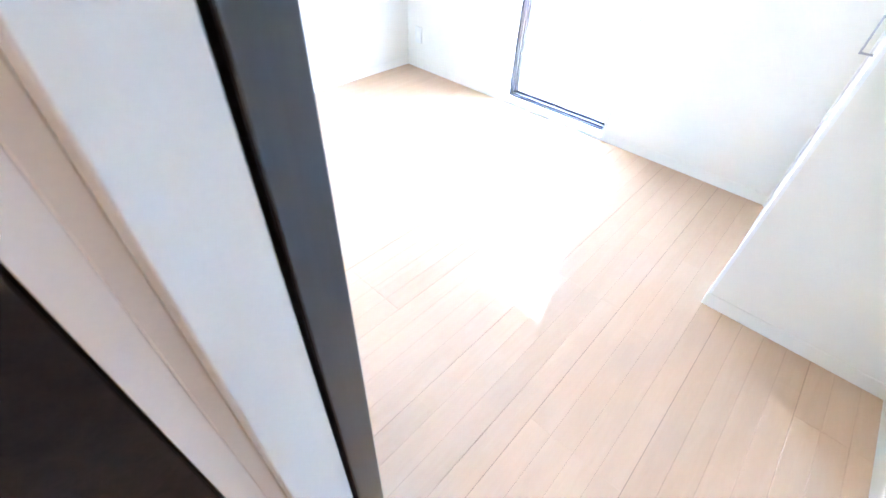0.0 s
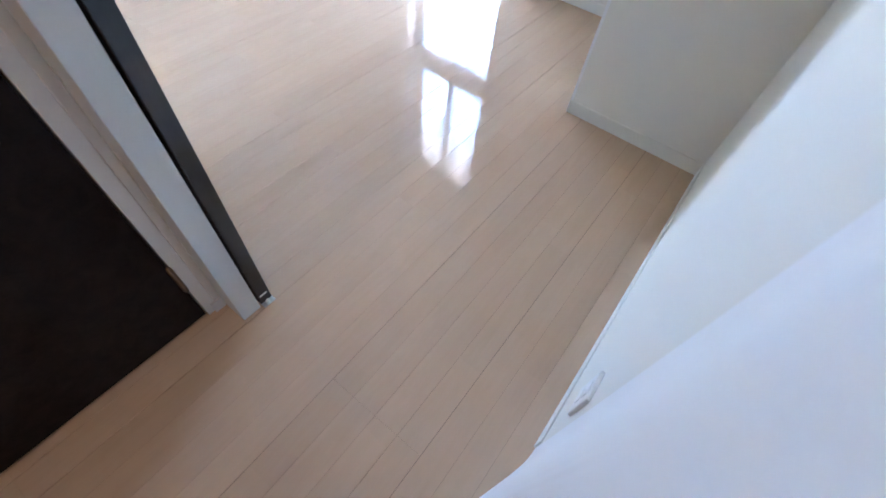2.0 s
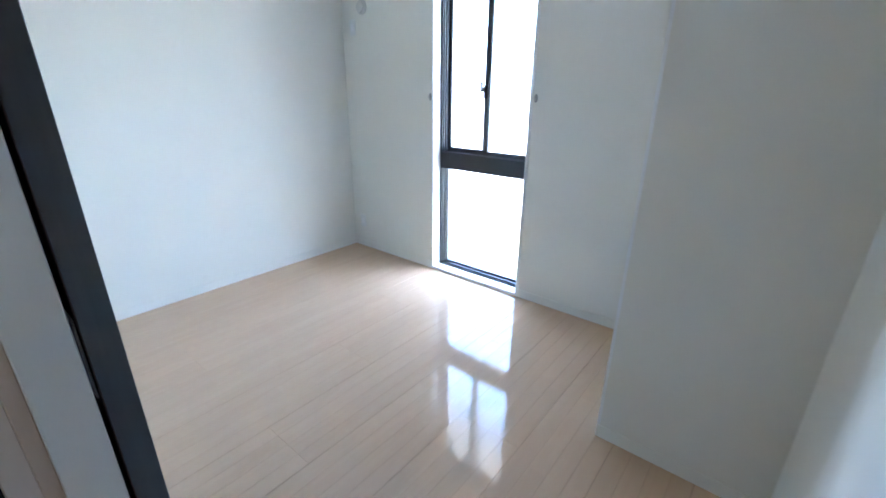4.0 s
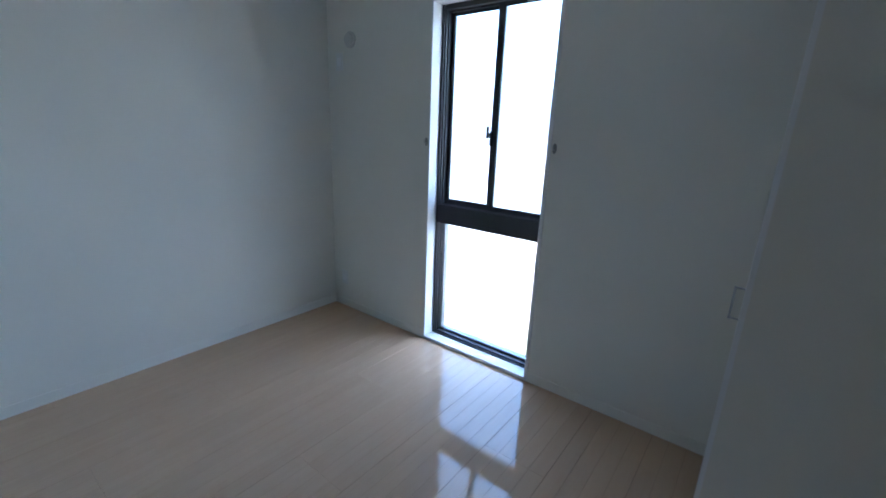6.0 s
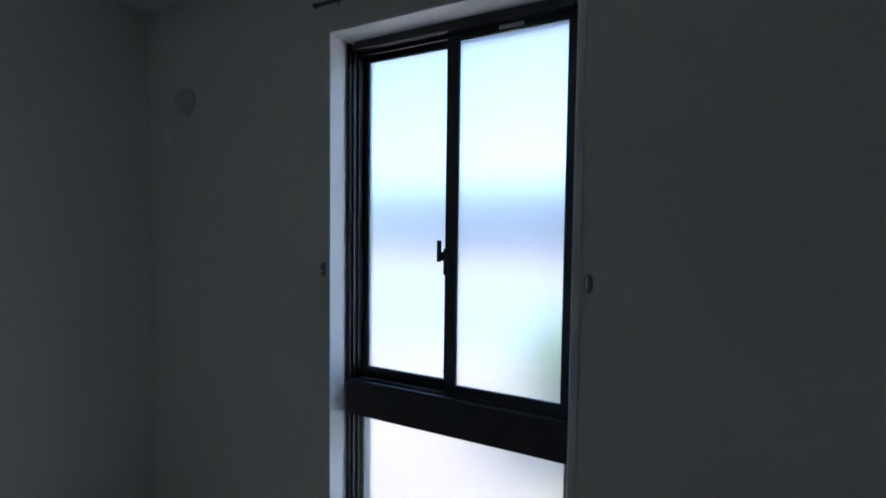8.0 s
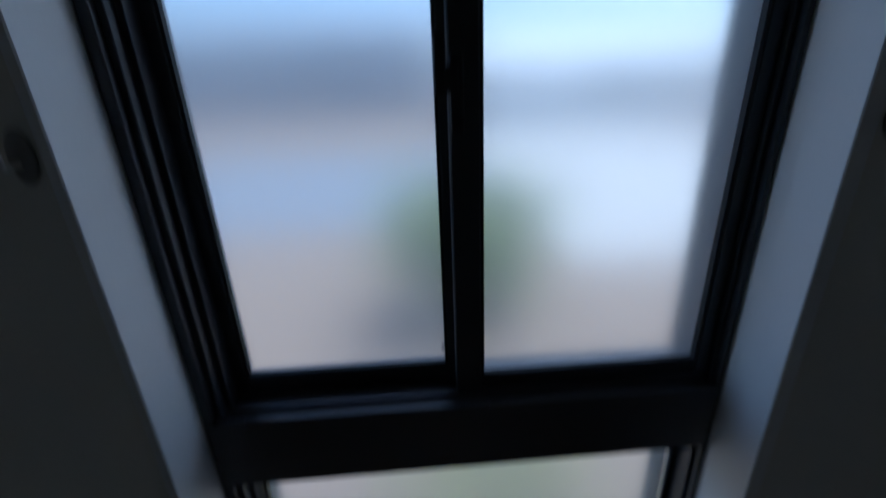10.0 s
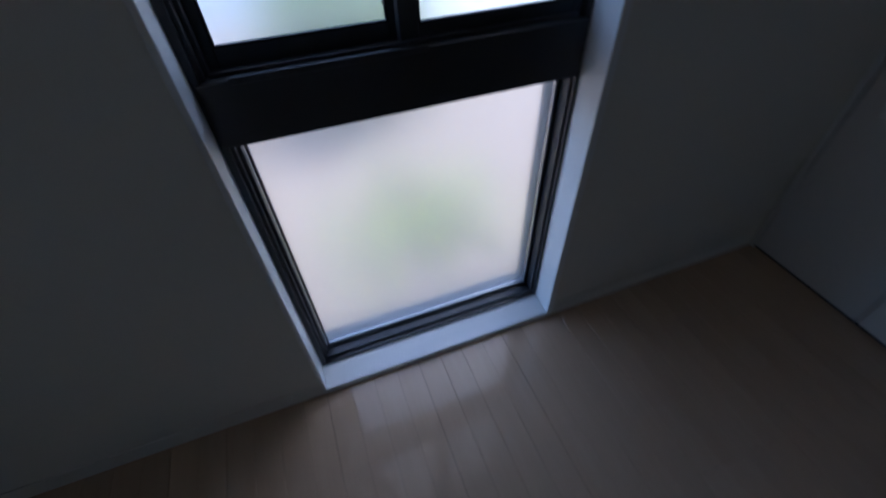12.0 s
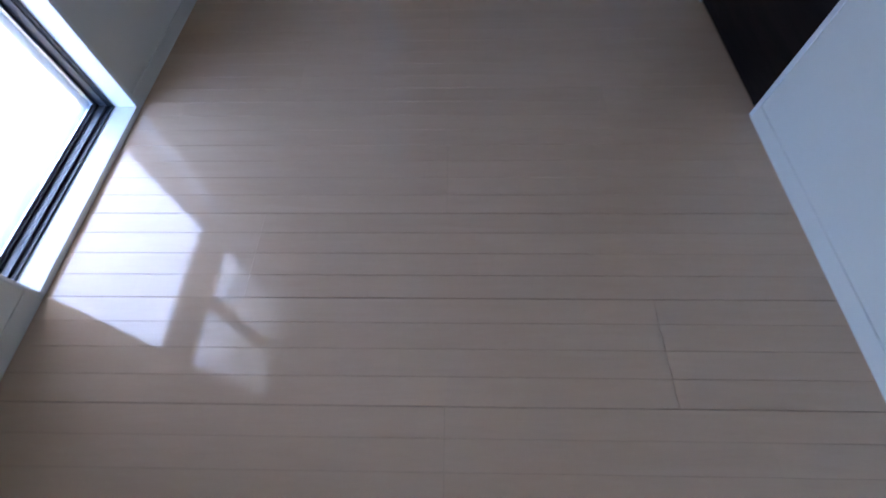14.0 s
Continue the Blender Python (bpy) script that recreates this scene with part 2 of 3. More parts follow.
def mesh_of(name, bm, mat, smooth=False):
    bmesh.ops.recalc_face_normals(bm, faces=bm.faces)
    me = bpy.data.meshes.new(name)
    bm.to_mesh(me)
    bm.free()
    me.materials.append(mat)
    if smooth:
        for p in me.polygons:
            p.use_smooth = True
    return me


def part(name, bm, mat, parent, label="", smooth=False):
    """One mesh object under a thing or under a part."""
    ob = new(name, mesh_of(name, bm, mat, smooth))
    ob.parent = parent
    if not parent.parent:
        ob.matrix_parent_inverse = Matrix.Translation(-Vector(parent.location))
    return tagged(ob, label)


def thing(name, at, label, category, group="", kind=""):
    """An Empty at a thing's base, to hold its parts."""
    ob = new(name)
    ob.empty_display_size = 0.05
    ob.location = at
    return tagged(ob, label, category, group, kind)


def solid(name, bm, mat, label, category="", kind="", smooth=False):
    return tagged(new(name, mesh_of(name, bm, mat, smooth)), label, category, "", kind)


# ---------------------------------------------------------------- plan
XL, XR = -2.485, 0.832          # left wall, right wall of the alcove
YW = 2.36                       # window wall
XC, YC = 0.231, 1.42            # closet front, closet end
H = 2.40                        # ceiling
WX0, WX1, WZ1 = -1.500, -0.715, 2.140
JY = -0.117                     # hall face of the entrance wall
DY0, DY1 = -0.055, -0.018       # sliding door
PX = -0.750                     # where the room side of the entrance wall ends
HALL_Y = -2.2

S = "structure"
solid("wall_left", one_box((XL - 0.12, JY - 0.1, -0.1), (XL, YW, H)), WALLPAPER, "plain off-white textured wallpaper wall of the bedroom", "wall", S)
bm = bmesh.new()
for lo, hi in (((XL - 0.12, YW, -0.1), (WX0 - 0.012, YW + 0.2, H)), ((WX1 + 0.022, YW, -0.1), (XR + 0.12, YW + 0.2, H)), ((WX0 - 0.012, YW, WZ1 + 0.012), (WX1 + 0.022, YW + 0.2, H)), ((WX0 - 0.012, YW, -0.1), (WX1 + 0.022, YW + 0.2, 0.0))):
    box(bm, lo, hi)
solid("wall_window", bm, WALLPAPER, "off-white papered wall pierced by a tall narrow window", "wall", S)
bm = bmesh.new()
box(bm, (XL, JY, -0.1), (-0.86, 0.0, H))
box(bm, (-0.86, -0.010, -0.1), (PX - 0.022, 0.0, 2.03))
box(bm, (-0.86, JY, -0.1), (-0.085, -0.061, 2.03))
box(bm, (-0.86, JY, 2.03), (0.77, 0.0, H))
solid("wall_entrance", bm, WALLPAPER, "off-white papered wall holding the sliding door", "wall", S)
solid("wall_right", box(one_box((XR, 0.118, -0.1), (XR + 0.12, YW, H)), (XR - 0.062, -0.189, 2.03), (XR + 0.12, 0.118, H)), WALLPAPER, "off-white papered wall of the alcove beside the doorway", "wall", S)
solid("wall_closet", one_box((XC + 0.012, YC, 0.0), (XR, YC + 0.09, H)), WALLPAPER, "off-white papered end wall of the closet", "wall", S)
solid("wall_closet_head", one_box((XC + 0.012, YC + 0.09, 2.06), (XC + 0.10, YW, H)), WALLPAPER, "off-white papered wall above the closet doors", "wall", S)
solid("wall_hall_right", one_box((0.792, HALL_Y, -0.1), (0.98, -0.189, H)), WALLPAPER, "off-white papered wall of the hallway", "wall", S)
bm = bmesh.new()
box(bm, (-0.21, HALL_Y, -0.1), (-0.096, -0.985, H))
box(bm, (-0.21, -0.985, 2.04), (-0.096, JY, H))
box(bm, (-0.21, -0.985, -0.1), (-0.145, JY, 2.04))
solid("wall_hall_left", bm, WALLPAPER, "off-white papered hallway wall with a dark door", "wall", S)
solid("wall_hall_end", one_box((-0.21, HALL_Y - 0.12, -0.1), (0.98, HALL_Y, H)), WALLPAPER, "off-white papered end wall of the hallway", "wall", S)
solid("ceiling", one_box((XL - 0.12, HALL_Y - 0.12, H), (0.98, YW + 0.2, H + 0.12)), CEILING, "flat white papered ceiling", "ceiling", S)

# assumed overhang out of view, added to keep steep sky off the upper panes
solid("added_eave", one_box((XL - 0.8, YW + 0.2, 2.46), (1.6, YW + 1.05, 2.58), 0.01), WHITEWALL, "unseen white eave added above the window to block steep skylight", "eave", S)

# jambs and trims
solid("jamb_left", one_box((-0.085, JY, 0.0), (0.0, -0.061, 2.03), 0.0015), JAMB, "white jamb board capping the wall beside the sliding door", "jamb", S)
def jamb_curve(y):
    """The eased room side of the jamb post, from its flat face to the alcove wall."""
    k = max(0.0, (y + 0.13) / 0.248)
    return 0.769 + (XR - 0.769) * k * k * (3 - 2 * k)


outline = [(jamb_curve(y), y) for y in (0.118 - 0.0155 * i for i in range(17))]
solid("jamb_right", prism(outline + [(0.769, -0.175), (0.771, -0.184), (0.777, -0.189), (0.95, -0.189), (0.95, 0.118)], 0.0, 2.03), TRIM, "white jamb post where the sliding door closes", "jamb", S)
solid("casing_hall_a", one_box((-0.145, -0.168, 0.0), (-0.089, -0.1372, 2.05), 0.0010), CASING, "pale casing beside the dark hallway door", "door casing", S)
solid("casing_hall_b", one_box((-0.145, -0.1372, 0.0), (-0.086, JY, 2.05), 0.0015), CASING_B, "beige casing strip between the jamb and the hallway door", "door casing", S)
solid("casing_pocket", one_box((PX - 0.022, -0.012, 0.0), (PX, 0.004, 2.03), 0.0012), TRIM, "slim white trim ending the wall at the sliding door", "trim", S)
solid("plinth_hall", one_box((-0.086, -0.150, 0.0), (-0.080, JY - 0.001, 0.045), 0.001), CASING, "small pale plinth block at the foot of the casing", "plinth", S)


def baseboard(name, lo, hi):
    bm = one_box(lo, hi)
    bmesh.ops.bevel(bm, geom=[e for e in bm.edges if all(v.co.z > 0.03 for v in e.verts)], offset=0.0025, segments=2, affect="EDGES", profile=0.5)
    return solid(name, bm, BASE, "low white baseboard along the foot of the wall", "baseboard", S)


BH, BT = 0.060, 0.005
baseboard("baseboard_left", (XL, 0.0, 0.0), (XL + BT, YW, BH))
baseboard("baseboard_window_a", (XL + BT, YW - BT, 0.0), (WX0 - 0.012, YW, BH))
baseboard("baseboard_window_b", (WX1 + 0.022, YW - BT, 0.0), (XC + 0.012, YW, BH))
baseboard("baseboard_entrance", (XL + BT, 0.0, 0.0), (PX - 0.022, BT, BH))
baseboard("baseboard_alcove", (XR - BT, 0.122, 0.0), (XR, YC, BH))
baseboard("baseboard_closet", (XC + 0.002, YC - BT, 0.0), (XR - BT, YC, BH))
baseboard("baseboard_hall", (0.785, HALL_Y, 0.0), (0.792, -0.191, BH))

# ---------------------------------------------------------------- window
win = thing("window_1", (-1.10, YW, 0.0), "tall black aluminium window with frosted panes in a white reveal", "window", kind=S)
Y0 = 2.440                       # inner face of the black frame
# white reveal boards, standing a little proud of the wall
part("reveal_board", one_box((WX0 - 0.012, YW - 0.006, 0.0), (WX0, 2.556, WZ1 + 0.012), 0.0015), TRIM, win, "white reveal board")
part("reveal_board", one_box((WX1, YW - 0.006, 0.0), (WX1 + 0.022, 2.556, WZ1 + 0.012), 0.0015), TRIM, win)
part("reveal_board", one_box((WX0, YW - 0.006, WZ1), (WX1, 2.556, WZ1 + 0.012), 0.0015), TRIM, win)
part("window_sill", one_box((WX0, YW - 0.008, 0.0), (WX1, 2.556, 0.022), 0.002, 2), TRIM, win, "white sill board just above the floor")
FX0, FX1 = WX0 + 0.001, WX1 - 0.001
# outer frame: stepped jambs, head, bottom rail
for side in (1, -1):
    e = FX0 if side == 1 else FX1
    bm = bmesh.new()
    steps = ((0.0, 0.014, Y0, 2.555), (0.014, 0.022, 2.452, 2.555), (0.022, 0.030, 2.470, 2.555))
    if side == -1:
        steps = ((0.0, 0.007, Y0, 2.555), (0.007, 0.013, 2.452, 2.555), (0.013, 0.019, 2.492, 2.555))
    for a, b, y0, y1 in steps:
        x0, x1 = sorted((e + side * a, e + side * b))
        box(bm, (x0, y0, 0.022), (x1, y1, WZ1), 0.0012)
    part("frame_jamb", bm, BLACK, win)
bm = box(bmesh.new(), (FX0 + 0.03, Y0, 2.112), (FX1 - 0.019, 2.555, WZ1), 0.0015)
box(bm, (FX0 + 0.03, 2.468, 2.100), (FX1 - 0.019, 2.476, 2.112), 0.0008)
part("frame_head", bm, BLACK, win)
bm = bmesh.new()
for z0, z1, y0 in ((0.022, 0.030, Y0), (0.030, 0.040, 2.456), (0.040, 0.048, 2.486)):
    box(bm, (FX0 + 0.014, y0, z0), (FX1 - 0.007, 2.555, z1), 0.0012)
part("frame_bottom", bm, BLACK, win)
part("glazing_bead", one_box((FX0 + 0.03, 2.494, 0.046), (FX1 - 0.019, 2.504, 0.056), 0.001), ALU, win, "dull silver glazing bead")
part("glazing_bead", one_box((FX1 - 0.026, 2.488, 0.05), (FX1 - 0.020, 2.500, 0.845), 0.001), ALU, win)
part("glazing_bead", one_box((FX0 + 0.034, 2.488, 0.05), (FX0 + 0.040, 2.500, 0.845), 0.001), DARKSTEEL, win)
# broad transom
bm = box(bmesh.new(), (FX0 + 0.004, Y0 - 0.004, 0.836), (FX1 - 0.004, 2.550, 0.958), 0.003, 2)
box(bm, (FX0 + 0.06, Y0 - 0.006, 0.950), (FX0 + 0.42, Y0 + 0.004, 0.962), 0.001)
part("transom", bm, BLACK, win, "broad black transom bar")
part("sash_track", one_box((FX0 + 0.03, 2.458, 0.958), (FX1 - 0.019, 2.464, 0.966), 0.001), DARKSTEEL, win)


def sash(x0, x1, y, z0, z1, stile_a, stile_b, rail_b, rail_t):
    s = part("sash", box(box(box(box(bmesh.new(),
        (x0, y - 0.014, z0), (x0 + stile_a, y + 0.014, z1), 0.002),
        (x1 - stile_b, y - 0.014, z0), (x1, y + 0.014, z1), 0.002),
        (x0 + stile_a - 0.002, y - 0.012, z0), (x1 - stile_b + 0.002, y + 0.012, z0 + rail_b), 0.0015),
        (x0 + stile_a - 0.002, y - 0.012, z1 - rail_t), (x1 - stile_b + 0.002, y + 0.012, z1), 0.0015), BLACK, win, "black sliding sash")
    g = part("pane", one_box((x0 + stile_a - 0.006, y - 0.002, z0 + rail_b - 0.006), (x1 - stile_b + 0.006, y + 0.002, z1 - rail_t + 0.006)), GLASS, s, "frosted glass pane")
    g.visible_shadow = False
    gx0, gx1, gz0, gz1 = x0 + stile_a, x1 - stile_b, z0 + rail_b, z1 - rail_t
    bm = bmesh.new()
    w, yy = 0.004, y - 0.0125
    for lo, hi in (((gx0, yy, gz0), (gx0 + w, y - 0.003, gz1)), ((gx1 - w, yy, gz0), (gx1, y - 0.003, gz1)), ((gx0 + w, yy, gz0), (gx1 - w, y - 0.003, gz0 + w)), ((gx0 + w, yy, gz1 - w), (gx1 - w, y - 0.003, gz1))):
        box(bm, lo, hi)
    part("gasket", bm, RUBBER, s)
    return s


outer = sash(FX0 + 0.024, -1.100, 2.512, 0.944, 2.118, 0.024, 0.036, 0.046, 0.026)
inner = sash(-1.125, FX1 - 0.010, 2.476, 0.944, 2.112, 0.038, 0.023, 0.046, 0.020)
g = part("lower_pane", one_box((FX0 + 0.028, 2.508, 0.046), (FX1 - 0.019, 2.512, 0.850)), GLASS, win, "fixed frosted glass pane")
g.visible_shadow = False
# crescent latch on the meeting stile
latch = part("latch", box(bmesh.new(), (-1.124, 2.448, 1.352), (-1.108, 2.462, 1.437), 0.003, 2), RUBBER, win, "black crescent latch")
bm = box(bmesh.new(), (-1.142, 2.436, 1.394), (-1.130, 2.450, 1.462), 0.003, 2)
box(bm, (-1.132, 2.440, 1.398), (-1.114, 2.449, 1.426), 0.002)
part("lever", bm, RUBBER, latch)
part("sticker", one_box((-0.955, 2.4620, 2.094), (-0.880, 2.4632, 2.106)), PLASTIC, inner, "small white label")
part("screw_cap", one_box((-1.1450, 2.4970, 1.020), (-1.1400, 2.4985, 1.028), 0.0005), ALU, outer)

# curtain fittings
rail = thing("curtain_rail", (-1.11, YW, 2.21), "slim double metal curtain rail above the window", "curtain rail")
for y, z, x0, x1 in ((2.318, 2.215, -1.530, -0.672), (2.268, 2.228, -1.560, -0.690)):
    bm = box(bmesh.new(), (x0, y - 0.005, z - 0.005), (x1, y + 0.005, z + 0.005), 0.002)
    part("rail", bm, DARKSTEEL, rail)
    for x in (x0, x1):
        part("end_cap", one_box((x - 0.007, y - 0.006, z - 0.007), (x + 0.007, y + 0.006, z + 0.007), 0.002, 2), DARKSTEEL, rail)
for x in (-1.47, -1.11, -0.74):
    bm = box(bmesh.new(), (x - 0.005, 2.260, 2.240), (x + 0.005, YW, 2.244), 0.001)
    box(bm, (x - 0.006, YW - 0.003, 2.222), (x + 0.006, YW, 2.246), 0.001)
    box(bm, (x - 0.004, 2.264, 2.230), (x + 0.004, 2.272, 2.241))
    box(bm, (x - 0.004, 2.314, 2.218), (x + 0.004, 2.322, 2.241))
    part("bracket", bm, ALU, rail)


def tieback(x, z):
    t = thing("curtain_hook", (x, YW, z), "small grey curtain tieback hook on the wall", "hook", "tieback hooks beside the window")
    bm = bmesh.new()
    bmesh.ops.create_uvsphere(bm, u_segments=16, v_segments=10, radius=1.0, matrix=Matrix.Translation((x, YW - 0.003, z)) @ Matrix.Diagonal((0.012, 0.006, 0.026, 1)))
    part("plate", bm, GREYPLASTIC, t, smooth=True)
    bm = cylinder(bmesh.new(), (x, YW - 0.006, z - 0.006), (x, YW - 0.026, z - 0.006), 0.0028, 10)
    cylinder(bm, (x, YW - 0.026, z - 0.008), (x, YW - 0.026, z + 0.014), 0.0028, 10)
    part("hook", bm, STEEL, t)


tieback(-1.530, 1.358)
tieback(-0.674, 1.362)

# round air vent and the plate beneath it
vent = thing("air_vent", (-2.235, YW, 2.003), "round off-white ventilation cap high on the wall", "vent")
bm = cylinder(bmesh.new(), (-2.235, YW, 2.003), (-2.235, YW - 0.012, 2.003), 0.052, 32)
part("flange", bm, VENTPLASTIC, vent)
bm = cylinder(bmesh.new(), (-2.235, YW - 0.012, 2.003), (-2.235, YW - 0.030, 2.003), 0.042, 32, 0.036)
part("cap", bm, VENTPLASTIC, vent)
plate = thing("wall_outlet", (-2.355, YW, 1.87), "white air-conditioner outlet plate near the corner", "outlet")
part("plate", one_box((-2.390, YW - 0.008, 1.812), (-2.320, YW, 1.928), 0.003, 2), PLASTIC, plate)
part("socket_face", one_box((-2.374, YW - 0.010, 1.845), (-2.336, YW - 0.008, 1.895), 0.001), TRIM, plate)
tagged(copy_thing(plate, pose(-2.360, YW, 0.25)), "white power outlet plate low beside the corner")

# ventilator box high beside the window
vb = thing("ventilator", (-0.40, YW, 2.12), "beige box ventilator fixed high on the wall", "ventilator")
part("body", one_box((-0.470, 2.300, 2.108), (-0.320, YW, 2.250), 0.005, 2), BEIGE, vb)
# no openings are cut: solid grey strips give the slots' shade
for i in range(4):
    part("slot_shade", one_box((-0.452 + i * 0.033, 2.2985, 2.105), (-0.426 + i * 0.033, 2.330, 2.1085)), GREYPLASTIC, vb)

# socket in the alcove
so = thing("wall_socket", (XR, 0.182, 0.29), "white double power socket low on the wall", "socket")
part("plate", one_box((XR - 0.009, 0.146, 0.236), (XR, 0.218, 0.352), 0.003, 2), PLASTIC, so)
for z in (0.262, 0.304):
    part("outlet", one_box((XR - 0.0105, 0.166, z), (XR - 0.009, 0.198, z + 0.026), 0.0005), TRIM, so)

# ---------------------------------------------------------------- closet
clo = thing("closet_door", (XC, 1.93, 0.0), "white folding closet doors with a slim handle, closed", "closet door")
part("door_casing", one_box((XC, YC, 0.0), (XC + 0.012, YC + 0.090, H - 0.002)), TRIM, clo)
for y0, y1 in ((1.515, 1.930), (1.936, 2.335)):
    leaf = part("leaf", one_box((XC + 0.010, y0, 0.010), (XC + 0.036, y1, 2.045), 0.003, 2), CLOSET, clo)
part("door_casing", one_box((XC + 0.002, 2.340, 0.0), (XC + 0.085, YW - 0.002, 2.06), 0.002), TRIM, clo)
part("floor_track", one_box((XC + 0.012, YC + 0.09, 0.0), (XC + 0.034, 2.34, 0.006), 0.001), DARKSTEEL, clo)
bm = bmesh.new()
cylinder(bm, (0.203, 2.0, 0.825), (0.203, 2.0, 0.947), 0.0036, 10)
cylinder(bm, (0.203, 2.0, 0.829), (XC + 0.011, 2.0, 0.829), 0.0036, 10)
cylinder(bm, (0.203, 2.0, 0.943), (XC + 0.011, 2.0, 0.943), 0.0036, 10)
part("handle", bm, ALU, clo, "slim grey metal bow handle", True)
# backing sheet added close behind the leaves, its brown serving as shade in the gaps
solid("closet_back", one_box((XC + 0.09, YC + 0.09, 0.0), (XC + 0.10, YW, 2.06)), GROOVE, "thin brown panel added behind the closet doors in place of a shaded interior", "wall", S)

# ---------------------------------------------------------------- doors
sd = thing("sliding_door", (-0.41, -0.036, 0.0), "dark walnut sliding door standing open against the wall", "door")
part("leaf", one_box((-0.830, DY0, 0.010), (-0.0025, DY1, 2.020), 0.0015), DARKWOOD, sd)
part("edge_band", one_box((-0.0025, DY0 + 0.0005, 0.010), (0.0, DY1 - 0.0005, 2.020), 0.0008), DOOREDGE, sd, "near-black edge band")
bm = box(bmesh.new(), (-0.061, DY0 - 0.0025, 1.018), (-0.020, DY0, 1.136), 0.001)
pull = part("pull", bm, STEEL, sd, "recessed silver finger pull")
# flat dark plate on the pull, standing in for the shade inside it
part("recess_shade", one_box((-0.058, DY0 - 0.0032, 1.026), (-0.026, DY0 - 0.0024, 1.128)), DARKSTEEL, pull)
part("label", one_box((0.0, -0.050, 0.042), (0.0006, -0.026, 0.050)), PLASTIC, sd, "small white label")
gd = thing("door_guide", (0.0, -0.036, 0.0), "small metal floor guide under the sliding door", "door guide")
part("plate", one_box((-0.030, -0.054, 0.0), (0.012, -0.016, 0.004), 0.001), STEEL, gd)
part("roller", cylinder(bmesh.new(), (0.006, -0.036, 0.003), (0.006, -0.036, 0.016), 0.006, 14), PLASTIC, gd)

hd = thing("hall_door", (-0.11, -0.575, 0.0), "dark walnut hinged door closed in the hallway wall", "door")
part("leaf", one_box((-0.134, -0.975, 0.008), (-0.094, -0.172, 2.030), 0.0015), DARKWOOD, hd)
for z in (0.20, 1.75):
    bm = cylinder(bmesh.new(), (-0.088, -0.172, z - 0.05), (-0.088, -0.172, z + 0.05), 0.0065, 12)
    cylinder(bm, (-0.088, -0.172, z - 0.056), (-0.088, -0.172, z + 0.056), 0.0045, 12)
    part("hinge", bm, BRONZE, hd, "bronze-brown barrel hinge", True)

hl = thing("ceiling_light", (0.07, -1.45, H), "round white recessed hallway ceiling light", "ceiling light")
bm = bmesh.new()
for i in range(32):
    a0, a1 = i * math.tau / 32, (i + 1) * math.tau / 32
    ring = []
    for a in (a0, a1):
        c, s = math.cos(a), math.sin(a)
        ring.append([bm.verts.new((0.07 + r * c, -1.45 + r * s, z)) for r, z in ((0.085, H), (0.085, 2.385), (0.105, 2.385), (0.110, H))])
    for q in range(3):
        bm.faces.new((ring[0][q], ring[1][q], ring[1][q + 1], ring[0][q + 1]))
part("rim", bm, TRIM, hl)

# ---------------------------------------------------------------- outside
solid("ground", one_box((-600, -600, -0.6), (600, 600, -0.42)), SOIL, "pale tan bare ground outside the window", "ground", S)
solid("road", one_box((-60, 7.6, -0.42), (60, 15.0, -0.412)), ASPHALT, "grey asphalt road beyond the yard", "road", S)


def house(x0, x1, y0, y1, h, paint, label, first=1.2, roofing=ROOFING, levels=(0.6, 3.2)):
    hs = thing("neighbour_house", ((x0 + x1) / 2, (y0 + y1) / 2, -0.42), label, "house")
    part("wall", one_box((x0, y0, -0.42), (x1, y1, h)), paint, hs)
    ym = (y0 + y1) / 2
    bm = bmesh.new()
    a = [bm.verts.new(c) for c in ((x0 - 0.5, y0 - 0.5, h), (x1 + 0.5, y0 - 0.5, h), (x1 + 0.5, y1 + 0.5, h), (x0 - 0.5, y1 + 0.5, h), (x0 - 0.5, ym, h + 1.6), (x1 + 0.5, ym, h + 1.6))]
    for q in ((0, 1, 5, 4), (2, 3, 4, 5), (0, 4, 3), (1, 2, 5), (3, 2, 1, 0)):
        bm.faces.new([a[i] for i in q])
    part("roof", bm, roofing, hs)
    x = x0 + first
    while x < x1 - 2:
        for z in levels:
            w = part("window", one_box((x, y0 - 0.04, z), (x + 1.5, y0 + 0.02, z + 1.2)), GREYPLASTIC, hs)
            part("pane", one_box((x + 0.07, y0 - 0.05, z + 0.07), (x + 1.43, y0 - 0.04, z + 1.13)), DARKGLASS, w)
        x += 3.0
    return hs


house(-34.0, 1.0, 36, 44, 5.2, RENDERWALL, "pale grey rendered two-storey house across the road")
house(2.0, 15.0, 22.0, 31.0, 2.3, WHITEWALL, "white single-storey house with a pale sunlit roof", 5.3, PALEROOF, (0.6,))
solid("driveway", one_box((0.45, 6.0, -0.42), (9.0, 21.0, -0.404), 0.004), CONCRETE, "pale sunlit concrete parking apron outside the window", "driveway", S)


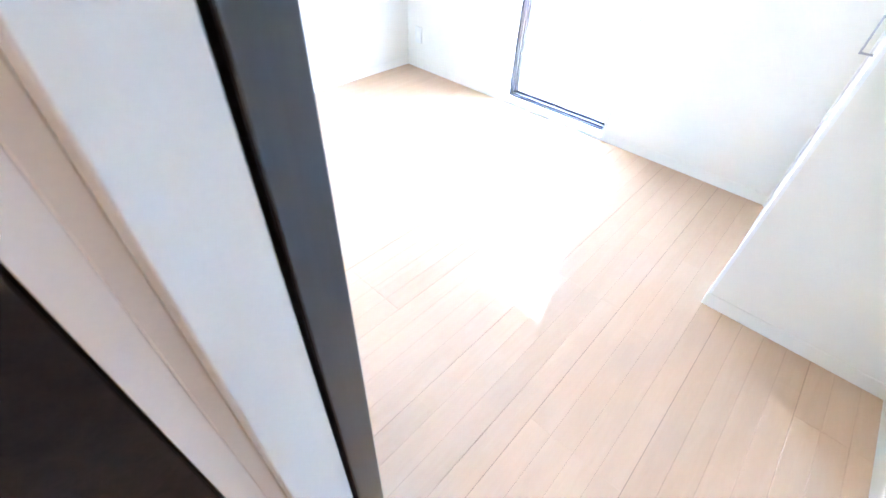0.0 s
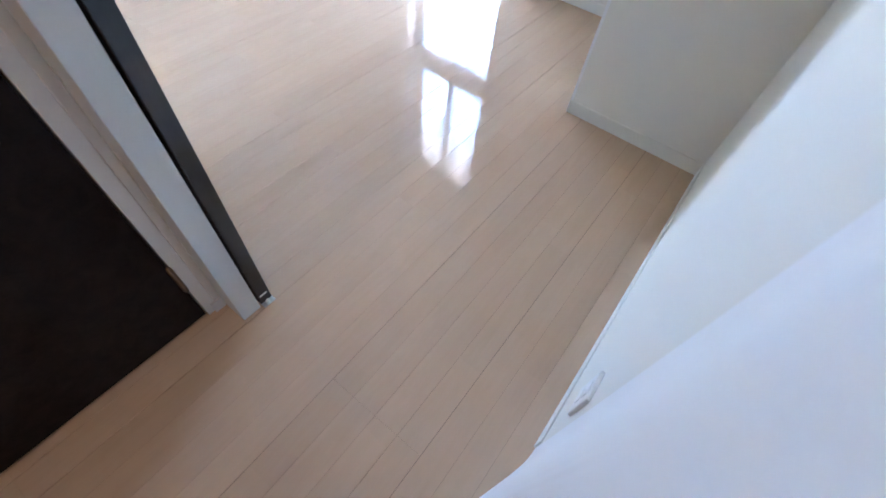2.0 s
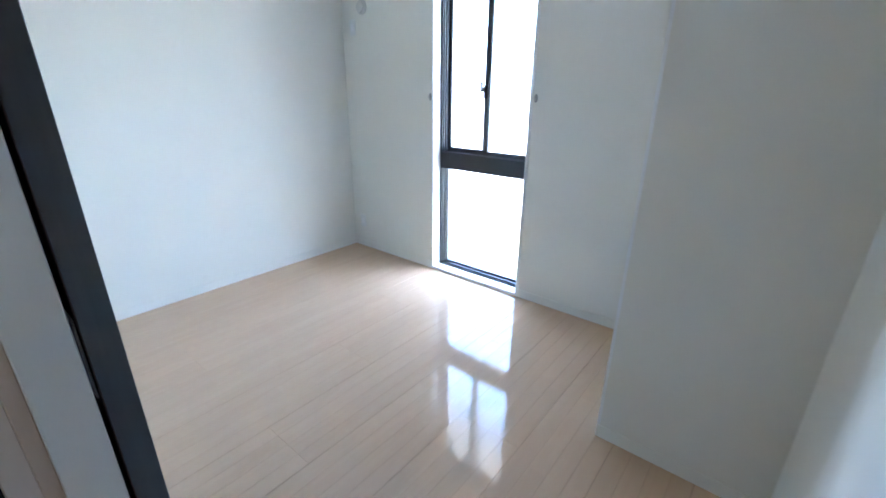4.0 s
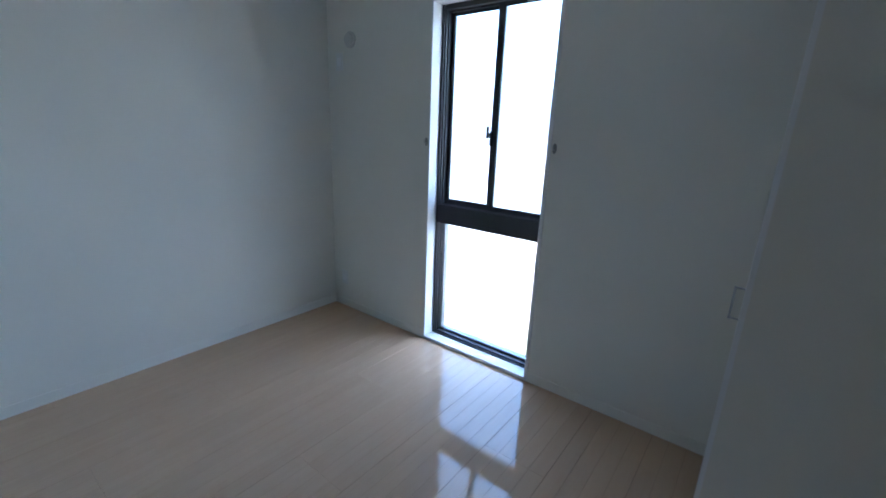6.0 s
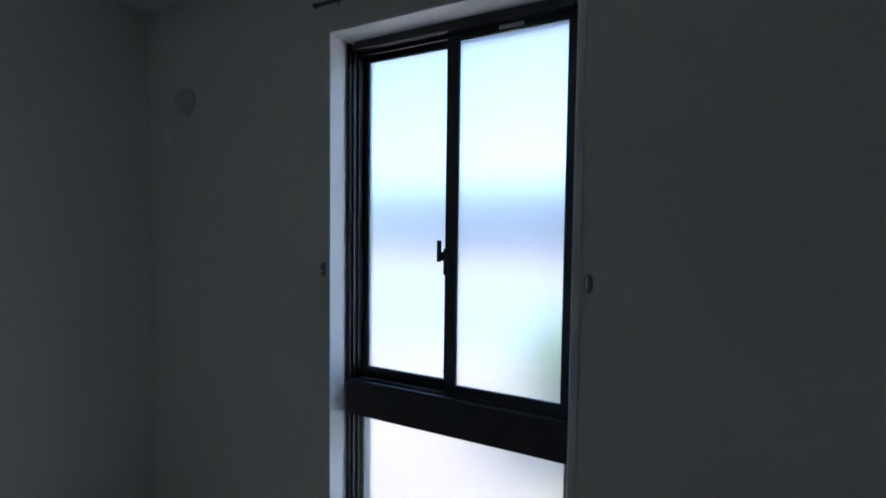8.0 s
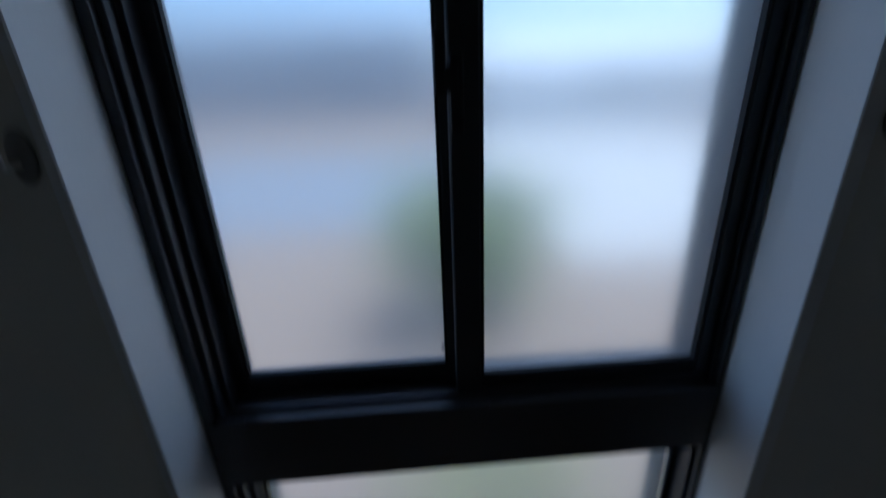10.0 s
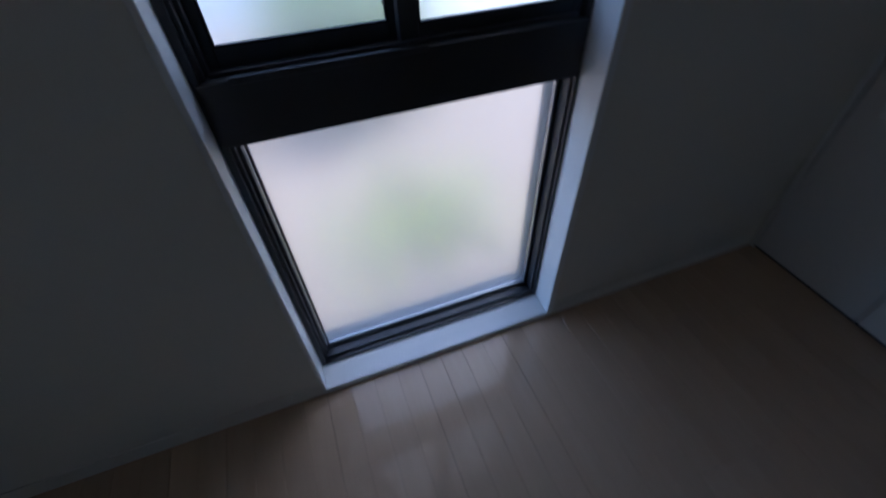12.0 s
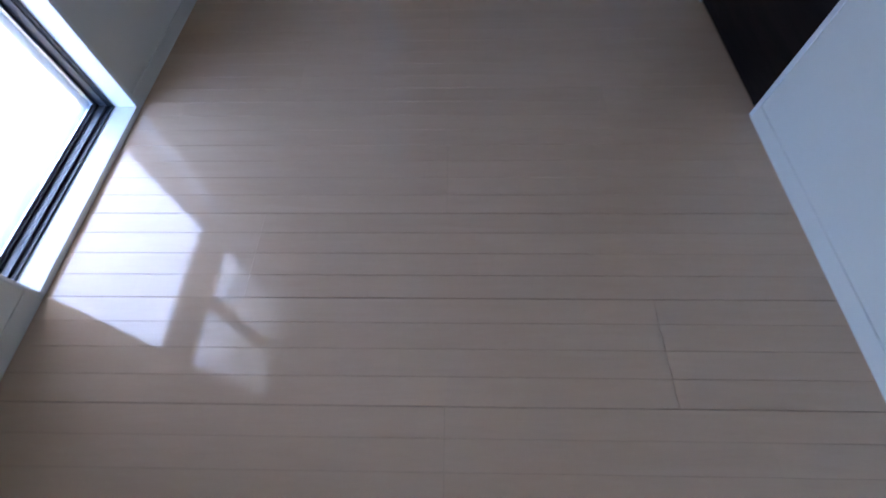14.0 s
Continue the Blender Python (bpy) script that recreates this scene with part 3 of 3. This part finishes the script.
def shrub(name, at, radius, height, leaves, label, leaf):
    """A garden shrub: a few limbs and many small leaves with gaps."""
    rnd = random.Random(int(at[0] * 100 + 7))
    t = thing(name, at, label, "shrub")
    base = Vector(at)
    bm = bmesh.new()
    tips = []
    for i in range(9):
        a = i * 2.4
        tip = base + Vector((math.cos(a) * radius * rnd.uniform(0.3, 0.8), math.sin(a) * radius * rnd.uniform(0.3, 0.8), height * rnd.uniform(0.22, 0.95)))
        cylinder(bm, base, tip, 0.022, 6, 0.006)
        tips.append(tip)
    part("limbs", bm, BARK, t)
    verts, faces = [], []
    for i in range(leaves):
        c = rnd.choice(tips) + Vector((rnd.gauss(0, 0.24), rnd.gauss(0, 0.24), rnd.gauss(0, 0.20))) * radius * 1.3
        if c.z < at[2] or c.y < at[1] - radius:
            continue
        u = Vector((rnd.gauss(0, 1), rnd.gauss(0, 1), rnd.gauss(0, 1))).normalized() * 0.035
        w = u.orthogonal().normalized() * 0.018
        k = len(verts)
        verts += [c - u, c + w, c + u, c - w]
        faces.append((k, k + 1, k + 2, k + 3))
    me = bpy.data.meshes.new("crown")
    me.from_pydata(verts, [], faces)
    me.materials.append(leaf)
    ob = new("crown", me)
    ob.parent = t
    ob.matrix_parent_inverse = Matrix.Translation(-base)
    tagged(ob, kind="stuff")


shrub("shrub", (-0.85, 5.1, -0.42), 0.62, 1.0, 5200, "green leafy garden shrub in the yard", LEAF)
shrub("shrub", (-0.86, 3.36, -0.42), 0.52, 0.14, 650, "low bright green plant beside the house wall", GRASS)

# ---------------------------------------------------------------- floor
floor = solid("floor", one_box((XL - 0.1, HALL_Y - 0.1, -0.12), (0.98, YW + 0.05, -0.0035)), GROOVE, "light maple strip flooring with a glossy finish", "floor", S)
PITCH, BOARD, LENGTH = 0.07575, 0.303, 1.818
X_REF, Y_REF = -1.202, 1.137
strip_meshes = {}


def strip_mesh(width, length):
    """A floor strip with eased upper edges, its origin at its lower corner."""
    key = (round(width, 4), round(length, 4))
    if key not in strip_meshes:
        bm = bmesh.new()
        e, g = 0.0005, 0.00025
        ring = [(g, -0.012), (g, -0.0006), (g + e, 0.0), (width - g - e, 0.0), (width - g, -0.0006), (width - g, -0.012)]
        a = [bm.verts.new((x, g, z)) for x, z in ring]
        b = [bm.verts.new((x, length - g, z)) for x, z in ring]
        for i in range(6):
            bm.faces.new((a[i], a[(i + 1) % 6], b[(i + 1) % 6], b[i]))
        bm.faces.new(a)
        bm.faces.new(list(reversed(b)))
        strip_meshes[key] = mesh_of("plank", bm, FLOORWOOD)
    return strip_meshes[key]


def lay(x0, x1, y0, y1):
    if x1 - x0 < 0.006 or y1 - y0 < 0.004:
        return
    ob = new("plank", strip_mesh(x1 - x0, y1 - y0))
    ob.location = (x0, y0, 0)
    ob.parent = floor


k0 = int(math.floor((XL - X_REF) / BOARD))
for k in range(k0, 8):
    joint = Y_REF - 0.606 * (k % 3)
    for s in range(4):
        x0 = X_REF + k * BOARD + s * PITCH
        x1 = x0 + PITCH
        x0, x1 = max(x0, XL), min(x1, XR)
        if s == 0:
            x0 += 0.0005
        if s == 3:
            x1 -= 0.0005
        if x1 <= x0:
            continue
        lo = 0.0 if x1 <= PX else HALL_Y if x1 >= -0.125 else -0.12
        hi = YW
        y = joint - LENGTH * 4
        while y < hi:
            a, b = max(y, lo), min(y + LENGTH, hi)
            if b > a:
                lay(x0, x1, a, b)
            y += LENGTH
